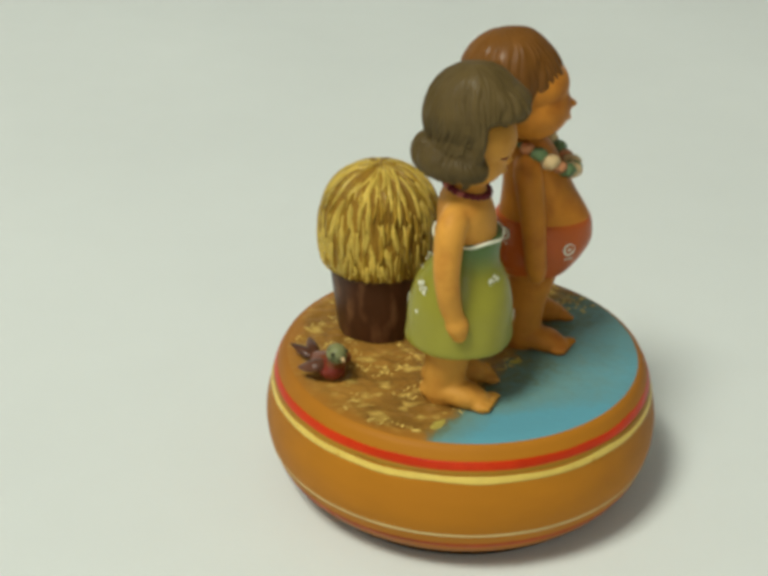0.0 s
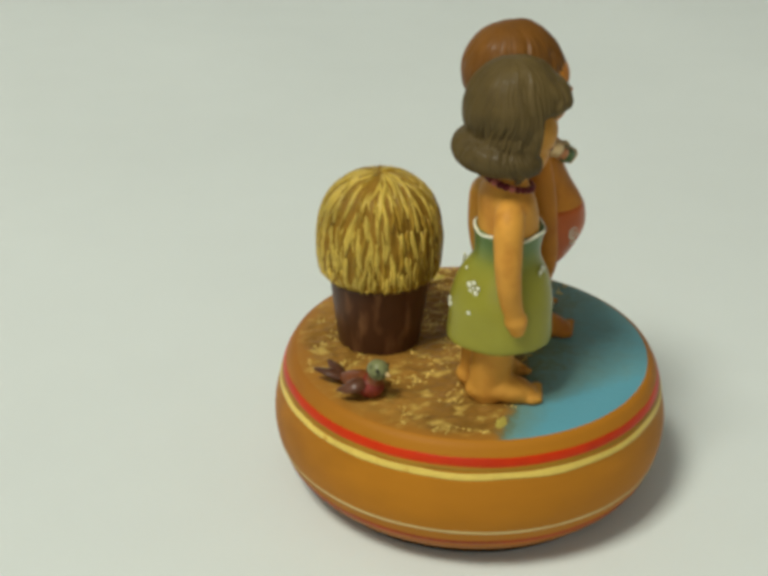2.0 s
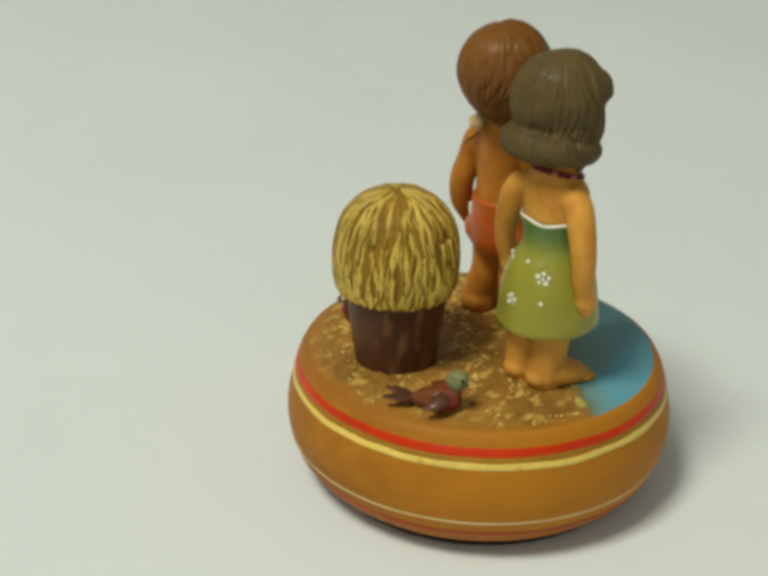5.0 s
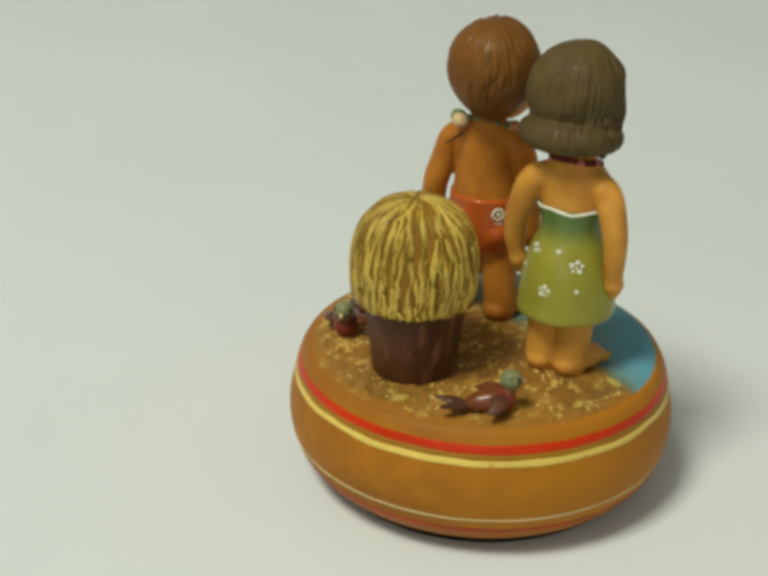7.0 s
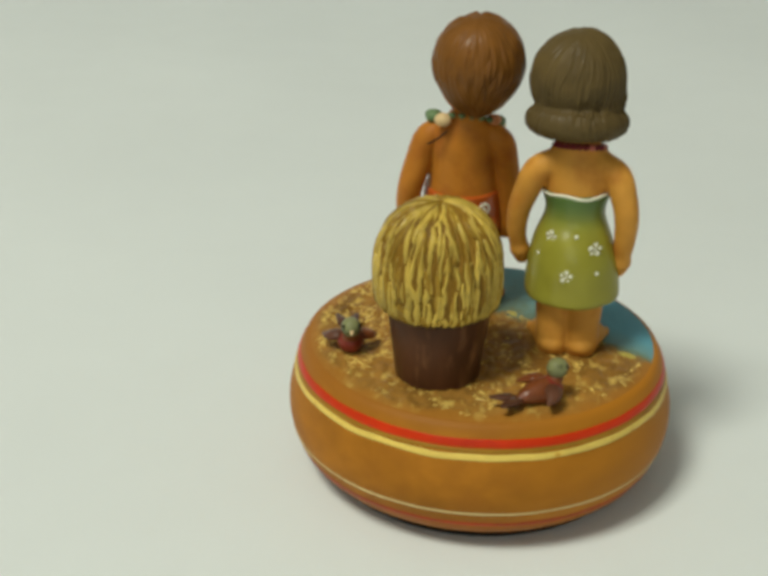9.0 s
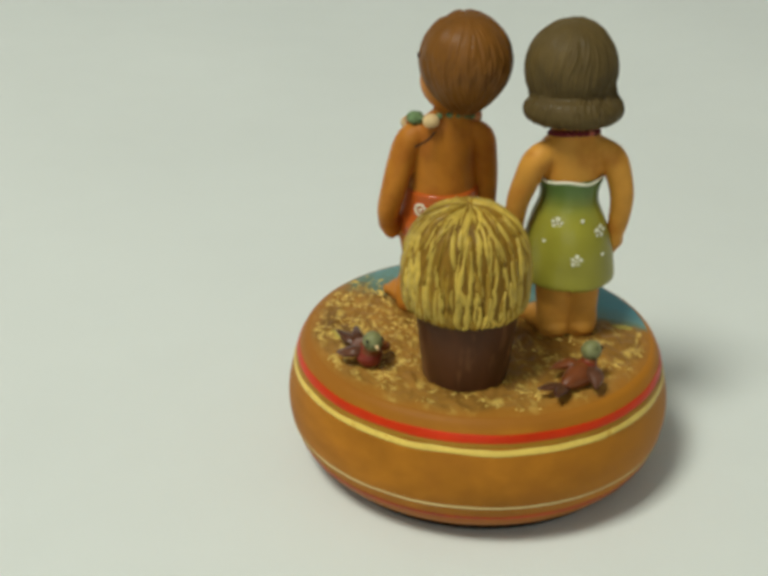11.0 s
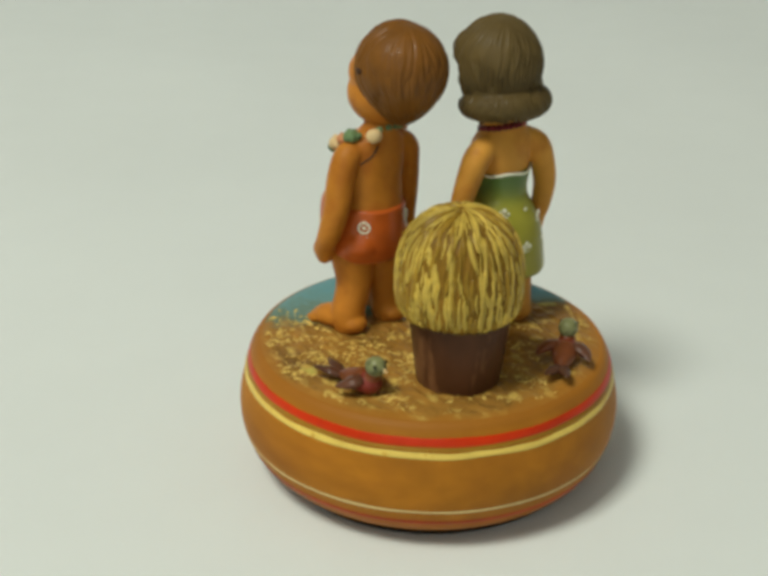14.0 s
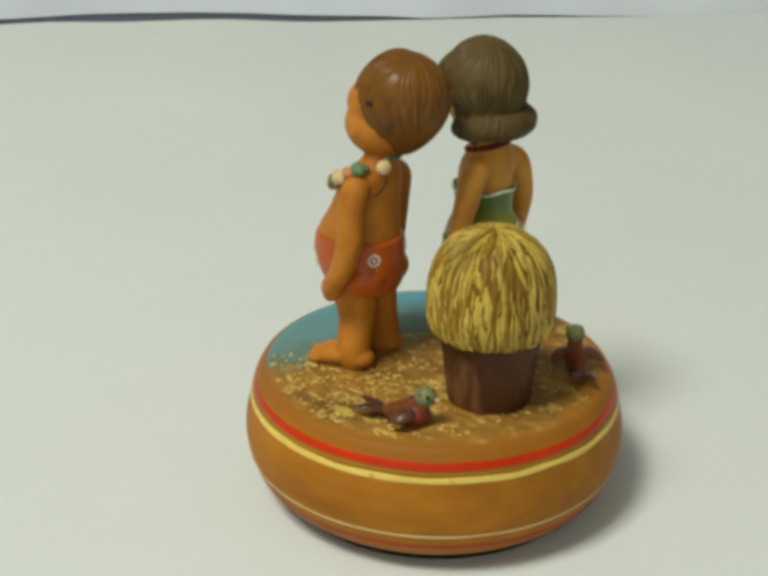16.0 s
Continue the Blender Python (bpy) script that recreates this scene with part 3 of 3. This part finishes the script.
def flower(bm, p, out, size, mat):
    """Five petals and a heart, raised on a painted surface."""
    out = Vector(out).normalized()
    s = out.cross(Vector((0, 0, 1))).normalized()
    w = s.cross(out)
    p = Vector(p)
    for k in range(5):
        a = 2 * math.pi * k / 5 + 0.4
        c = p + (math.cos(a) * s + math.sin(a) * w) * size * 1.05
        dab(bm, c, out, size * (0.5 + 0.09 * math.sin(4 * k + p.x)), mat)
    dab(bm, p, out, size * 0.35, mat)


def dab(bm, p, out, size, mat):
    """A flat drop of paint on a surface that faces out."""
    out = Vector(out).normalized()
    n0 = len(bm.verts)
    ball(bm, (0, 0, 0), (size,) * 3, 10, 6, mat)
    bm.verts.ensure_lookup_table()
    for v in bm.verts[n0:]:
        v.co = Vector(p) * MM + v.co - out * (v.co.dot(out) * 0.72)


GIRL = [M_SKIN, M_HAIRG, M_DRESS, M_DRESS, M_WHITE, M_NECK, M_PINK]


def girl_figure():
    bm = bmesh.new()
    cy = -24.0
    sk = bmesh.new()
    # legs and bare feet
    for s in (-1, 1):
        ly = cy - 0.4 + s * 3.8
        tube(sk, [(-4.6, ly, 2.6, 5.2), (-4.6, ly, 7, 5.0), (-3.8, ly, 12, 5.4), (-3.0, ly, 18, 5.6)], 22)
        tube(sk, [(-3.0, ly + s * 0.3, 3.0, 4.4), (-2.4, ly + s * 0.4, 7, 4.0), (-2.2, ly, 12, 4.4)], 18)
        tube(sk, [(-7.0, ly, 3.0, 4.0), (-3.0, ly + s * 1.0, 3.4, 4.8), (2.2, ly + s * 2.6, 2.6, 4.7), (4.6, ly + s * 3.3, 1.7, 4.0)], 18, flat=0.74)
        for k in range(5):
            ball(sk, (8.5 - 0.6 * k, ly + s * (0.2 + 1.75 * k), 1.2), (2.4, 0.84, 1.3), 12, 8)
    # bare shoulders and neck
    stack(sk, [(0.2, cy, 44.0, 7.6, 8.4), (0.0, cy, 50, 7.5, 9.4), (-0.6, cy, 55, 6.8, 9.8), (-0.8, cy, 58.4, 5.4, 7.4), (-0.6, cy, 61, 4.6, 4.8), (0, cy, 64, 4.4, 4.4)], 40)
    # arms
    tube(sk, [(-2.0, cy - 6.5, 54.8, 3.6), (-3.6, cy - 10.6, 52.0, 3.9), (-4.2, cy - 12.9, 46, 3.6), (-4.2, cy - 14.0, 40, 3.3), (-3.2, cy - 13.9, 33, 2.9), (-2.0, cy - 13.6, 29, 2.6), (-1.2, cy - 13.4, 26.6, 3.0), (-0.6, cy - 13.0, 23.8, 2.1)], 20)
    tube(sk, [(-2.0, cy + 6.5, 54.8, 3.6), (-2.6, cy + 10.8, 52.0, 3.9), (-2.4, cy + 13.4, 46, 3.6), (-2.0, cy + 15.2, 40, 3.2), (-1.2, cy + 15.6, 34, 2.8), (-0.4, cy + 15.0, 30, 2.5), (0.0, cy + 14.4, 27.6, 2.8), (0.6, cy + 13.8, 25.0, 2.0)], 20)
    # face: plain, with a small nose and lips
    ball(sk, (1.6, cy + 1.3, 71.8), (9.9, 9.7, 8.6), 36, 24)
    ball(sk, (0.8, cy + 1.0, 66.6), (8.5, 9.4, 7.4), 36, 24)
    ball(sk, (9.3, cy + 0.6, 66.1), (1.3, 1.1, 1.1), 14, 10)
    ball(sk, (8.2, cy + 0.6, 63.2), (1.1, 1.7, 0.8), 14, 10)
    melt(bm, sk, 0, 0.4, 5)
    # dress: bell skirt, waist, strapless top
    fold = lambda a, z: 1.0 + 0.014 * math.sin(6 * a + 0.5) * max(0, min(1, (34 - z) / 15))
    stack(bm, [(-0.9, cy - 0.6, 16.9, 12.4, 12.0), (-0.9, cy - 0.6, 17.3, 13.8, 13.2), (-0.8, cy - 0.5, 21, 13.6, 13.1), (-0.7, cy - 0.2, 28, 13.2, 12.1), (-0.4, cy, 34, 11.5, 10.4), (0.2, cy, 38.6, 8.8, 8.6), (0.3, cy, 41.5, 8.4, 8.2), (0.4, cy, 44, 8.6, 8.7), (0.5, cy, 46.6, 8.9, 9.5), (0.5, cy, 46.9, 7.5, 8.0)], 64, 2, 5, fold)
    n = 60
    rows = []
    for k in range(n):
        a = 2 * math.pi * k / n
        rows.append([(0.5 + (9.0 + q[0]) * math.cos(a), cy + (9.6 + q[0]) * math.sin(a), 46.7 + 0.35 * math.sin(5 * a) + q[1]) for q in ((-0.5, -0.35), (0.0, -0.35), (0.12, 0.0), (0.0, 0.35), (-0.5, 0.4))])
    rings(bm, rows, 4, closed=True)
    # beads
    for k in range(24):
        a = 2 * math.pi * k / 24
        ball(bm, (-0.3 + 5.4 * math.cos(a), cy + 6.4 * math.sin(a), 59.0 - 1.4 * math.cos(a)), (1.1, 1.1, 0.9), 10, 8, 6 if k in (3, 14, 17) else 5)
    # hair cap drawn in round the face, fringe, and the roll from ear to ear
    hr = bmesh.new()

    def cap(u):
        # drawn in under a hairline that runs from the brow back to the temples and down
        front = max(0.0, min(1.0, (u.x - 0.24) / 0.20))
        under = max(0.0, min(1.0, (0.06 + 0.12 * u.x - u.z) / 0.20))
        f = (1 - 0.34 * front * under) * (0.93 if u.z < -0.55 else 1.0)
        quiff = max(0.0, 0.74 * u.x - 0.67 * u.y) * max(0.0, u.z) ** 2
        return (f, f, f * (1 + 0.30 * quiff * (1 - quiff)))
    ball(hr, (0.6, cy + 1.9, 77.0), (12.7, 12.8, 13.1), 72, 48, 0, cap)
    ball(hr, (-2.0, cy + 1.1, 70.0), (8.8, 12.0, 8.4), 36, 24)
    # locks that fall from the temples in front of the roll
    for k in (-1, 1):
        tube(hr, [(3.2, cy + 1.5 + k * 10.5, 77.5, 1.5), (2.4, cy + 1.0 + k * 10.8, 72.0, 1.6), (0.8, cy + 0.8 + k * 9.4, 66.0, 1.6), (-1.0, cy + 0.6 + k * 7.8, 61.6, 1.1)], 14)
    # the wave that sweeps forward over the brow
    for k in range(8):
        a = -0.85 + 1.6 * k / 7
        lift = 0.8 * math.sin(2.2 * k)
        tube(hr, [(5.0 * math.cos(a), cy + 1.5 + 7.0 * math.sin(a), 86.6, 1.4), (10.6 * math.cos(a), cy + 1.5 + 9.6 * math.sin(a), 83.2, 2.1), (13.2 * math.cos(a), cy + 1.5 + 10.8 * math.sin(a), 79.8 + 0.4 * lift, 1.8), (12.0 * math.cos(a), cy + 1.5 + 10.4 * math.sin(a), 77.6 + lift * 0.5, 0.9)], 10)
    rows = []
    for k in range(15):
        a = math.radians(66 + (294 - 66) * k / 14)
        rows.append((-1.6 + 8.8 * math.cos(a), cy + 1.3 + 10.3 * math.sin(a), 66.6 - 0.9 * math.cos(a), 3.2 + 1.1 * math.sin(math.pi * k / 14)))
    tube(hr, rows, 22, 0, 8)
    verts = melt(bm, hr, 1, 0.35, 3)
    comb(verts, (-1.0, cy + 1.5, 88), 0.85, 11.0, 15.0, 71.0)
    # closed lids, two thin strokes of paint
    for k in (-1, 1):
        tube(bm, [(9.6, cy + 0.6 + k * 2.6, 68.6, 0.25), (8.8, cy + 0.6 + k * 4.4, 68.1, 0.35), (7.5, cy + 0.6 + k * 6.0, 68.5, 0.25)], 8, 5)
    # painted flowers on the dress
    for p, size in (((-11.6, -31.0, 33.4), 1.4), ((8.6, -31.6, 36.0), 1.35), ((-9.4, -18.2, 35.8), 1.2), ((-14.0, -23.1, 26.3), 1.2), ((9.5, -17.0, 30), 1.15), ((12.2, -25, 24), 1.15)):
        flower(bm, skirt_point(p), (p[0] + 0.8, p[1] - cy, 0), size, 4)
    for p in ((-12.8, -31.9, 27.0), (-11.5, -25.1, 36.7), (-9.8, -13.6, 30.5)):
        dab(bm, skirt_point(p), (p[0] + 0.8, p[1] - cy, 0), 0.62, 4)
    ob = part("girl_figure", bm, GIRL, music_box, "carved wooden girl figure in a green flowered dress")
    ob.location.z = TOP * MM
    return ob


def skirt_point(p):
    """Moves a point on to the skirt's surface at its height."""
    prof = [(17.3, 13.9, 13.3), (21, 13.7, 13.2), (28, 13.3, 12.2), (34, 11.6, 10.5), (38.6, 8.9, 8.7)]
    rx, ry = (np.interp(p[2], [q[0] for q in prof], [q[i] for q in prof]) for i in (1, 2))
    a = math.atan2((p[1] + 24.2) / ry, (p[0] + 0.6) / rx)
    return (-0.6 + (rx + 0.12) * math.cos(a), -24.2 + (ry + 0.12) * math.sin(a), p[2])


girl_figure()
BOY = [M_SKINDARK, M_HAIRB, M_SHORTS, M_CREAM, M_LEAF, M_PEACH, M_WHITE, M_POTRIM]


def boy_figure():
    bm = bmesh.new()
    cy = 9.0
    sk = bmesh.new()
    for s in (-1, 1):
        ly = cy + (7.8 if s > 0 else -6.4)
        tube(sk, [(16.6, ly, 2.4, 5.0), (17.0, ly, 6, 4.9), (17.6, cy + s * 5.4, 14, 5.3), (18.8, cy + s * 5.2, 22, 6.4)], 22)
        tube(sk, [(14.0, ly, 2.8, 4.0), (18.4, ly + s * 0.8, 3.2, 4.5), (24.0, ly + s * 2.0, 2.4, 4.5), (26.3, ly + s * 2.5, 1.7, 3.7)], 18, flat=0.72)
        for k in range(5):
            ball(sk, (29.8 - 0.75 * k, ly + s * (-0.4 + 1.65 * k), 1.2), (2.4, 0.82, 1.25), 12, 8)
    # body with a round belly
    stack(sk, [(19.5, cy, 26, 11.0, 10.5), (21.0, cy, 32, 13.2, 11.2), (20.8, cy, 38, 12.4, 10.6), (19.0, cy, 45, 10.0, 9.9), (17.2, cy, 52, 8.2, 10.0), (15.8, cy, 57, 6.6, 9.0), (14.8, cy - 0.6, 60.2, 4.8, 5.6), (13.6, cy - 1.6, 63, 4.4, 4.6)], 44)
    # arms
    tube(sk, [(15.4, cy + 6.5, 55.5, 3.6), (15.0, cy + 10.0, 53.0, 4.0), (14.8, cy + 12.2, 47, 3.9), (13.6, cy + 14.2, 40, 3.7), (15.0, cy + 15.4, 33, 3.4), (17.6, cy + 15.2, 28.5, 3.0), (19.4, cy + 14.4, 26, 3.2), (20.6, cy + 13.6, 23, 2.3)], 20)
    tube(sk, [(15.4, cy - 6.5, 55.5, 3.6), (15.4, cy - 10.6, 53.0, 3.9), (16.6, cy - 12.2, 47, 3.7), (17.6, cy - 13.2, 40, 3.4), (18.4, cy - 13.6, 33, 3.1), (19.0, cy - 13.6, 28, 3.0), (19.4, cy - 13.0, 24.6, 2.3)], 20)
    # face: plain, with a small nose and lips
    ball(sk, (15.4, 5.8, 70.0), (10.4, 10.4, 9.2), 36, 24)
    ball(sk, (14.6, 5.6, 76.0), (10.4, 10.8, 8.0), 36, 24)
    ball(sk, (25.6, 6.0, 70.6), (1.7, 1.2, 1.2), 14, 10)
    ball(sk, (24.6, 6.0, 66.8), (1.5, 2.0, 0.9), 14, 10)
    melt(bm, sk, 0, 0.4, 5)
    # shorts
    sh = bmesh.new()
    stack(sh, [(18.6, cy, 21.4, 7.0, 8.6), (18.6, cy, 22.2, 9.6, 10.6), (19.5, cy, 26, 12.0, 11.6), (20.7, cy, 31, 13.5, 11.8), (20.8, cy, 35.6, 13.3, 11.5), (20.4, cy, 38.0, 12.9, 11.1), (20.4, cy, 38.4, 11.8, 10.1)], 56)
    for k in (-1, 1):
        ball(sh, (14.6, cy + k * 4.8, 27.6), (6.4, 6.4, 5.6), 24, 16)
    melt(bm, sh, 2, 0.4, 10)
    # hair: an egg that narrows to the nape
    hr = bmesh.new()

    def cap(u):
        # drawn in under the fringe; the sides slant back to the nape
        front = max(0.0, min(1.0, (u.x - 0.54 - 0.15 * min(0.0, u.z)) / 0.18))
        under = max(0.0, min(1.0, (0.12 - 0.5 * (1 - u.x) - u.z) / 0.18))
        f = 1 - 0.32 * front * under
        fx = f * (1 + 0.10 * max(0.0, u.x) ** 4 * (1 if u.z > -0.1 else 0))
        if u.z < 0:
            return (f * (1 - 0.30 * u.z * u.z), f * (1 - 0.28 * u.z * u.z), f * (1.22 if u.x < 0.2 else 1.22 - 0.4 * min(1, (u.x - 0.2) / 0.4)))
        return (fx, f, f * (1 + 0.28 * max(0.0, u.x) * (1 - max(0.0, u.x)) * u.z * u.z))
    ball(hr, (9.2, 5.0, 77.6), (13.3, 12.9, 12.9), 72, 48, 0, cap)
    verts = melt(bm, hr, 1, 0.35, 3)
    comb(verts, (6.0, 5.4, 88), 0.85, 7.0, 10.0, 68.0)
    # small dark spot at the temple
    ball(bm, (11.6, 17.5, 78.6), (1.2, 0.5, 0.9), 12, 8, 7)
    # garland: a cord of small leaves at the nape, large painted flowers in front
    n = 20
    for k in range(n):
        a = 2 * math.pi * k / n
        ca = math.cos(a)
        if 2.2 < a < 2.8:
            continue
        x, y, z = 17.8 + 9.9 * ca, cy + 9.0 * math.sin(a), 58.2 - 4.8 * ca - 2.0 * max(0, ca)
        if ca < -0.4:
            x, z = x + 1.2, z - 1.0
            r, m = 1.0, 4
        else:
            r, m = (2.3, 2.6, 1.9)[k % 3], (4, 3, 5)[k % 3]
        ball(bm, (x, y, z), (r, r, r * 0.8), 14, 10, m, lambda u: 1 + 0.14 * math.cos(5 * math.atan2(u.y, u.x)))
    ball(bm, (8.8, 14.2, 60.6), (2.0, 2.4, 2.0), 16, 12, 3)
    # a fine crack across the back
    tube(bm, [(8.6, 13.0, 57.4, 0.28), (7.9, 15.5, 55.2, 0.3), (9.0, 18.4, 53.2, 0.28)], 8, 7)
    # ring flowers on the shorts
    for p in ((9.0, 17.1, 33.6), (28.4, -1.6, 31.5), (30.0, 17.0, 30.5), (8.2, 0.4, 34.4)):
        d = Vector((p[0] - 20.6, (p[1] - cy) * 1.15, 0)).normalized()
        c = Vector((20.6 + d.x * 13.2, cy + d.y * 11.6, p[2]))
        s = d.cross(Vector((0, 0, 1)))
        for k in range(14):
            a = 2 * math.pi * k / 14
            ball(bm, c + (math.cos(a) * s + Vector((0, 0, math.sin(a)))) * 1.55, (0.42,) * 3, 8, 6, 6)
        ball(bm, c, (0.6,) * 3, 8, 6, 6)
        for k in (-1, 0, 1):
            ball(bm, c + s * 0.9 * k + Vector((0, 0, -2.8)), (0.34,) * 3, 8, 6, 6)
    ob = part("boy_figure", bm, BOY, music_box, "carved wooden boy figure in orange-red shorts and garland")
    ob.location.z = TOP * MM
    return ob


boy_figure()


def motions():
    """The music box turns steadily about its upright axis."""
    walk(music_box, [(t, pose(0, 0, 0, 0, 0, a)) for t, a in TURN_ROWS])


motions()
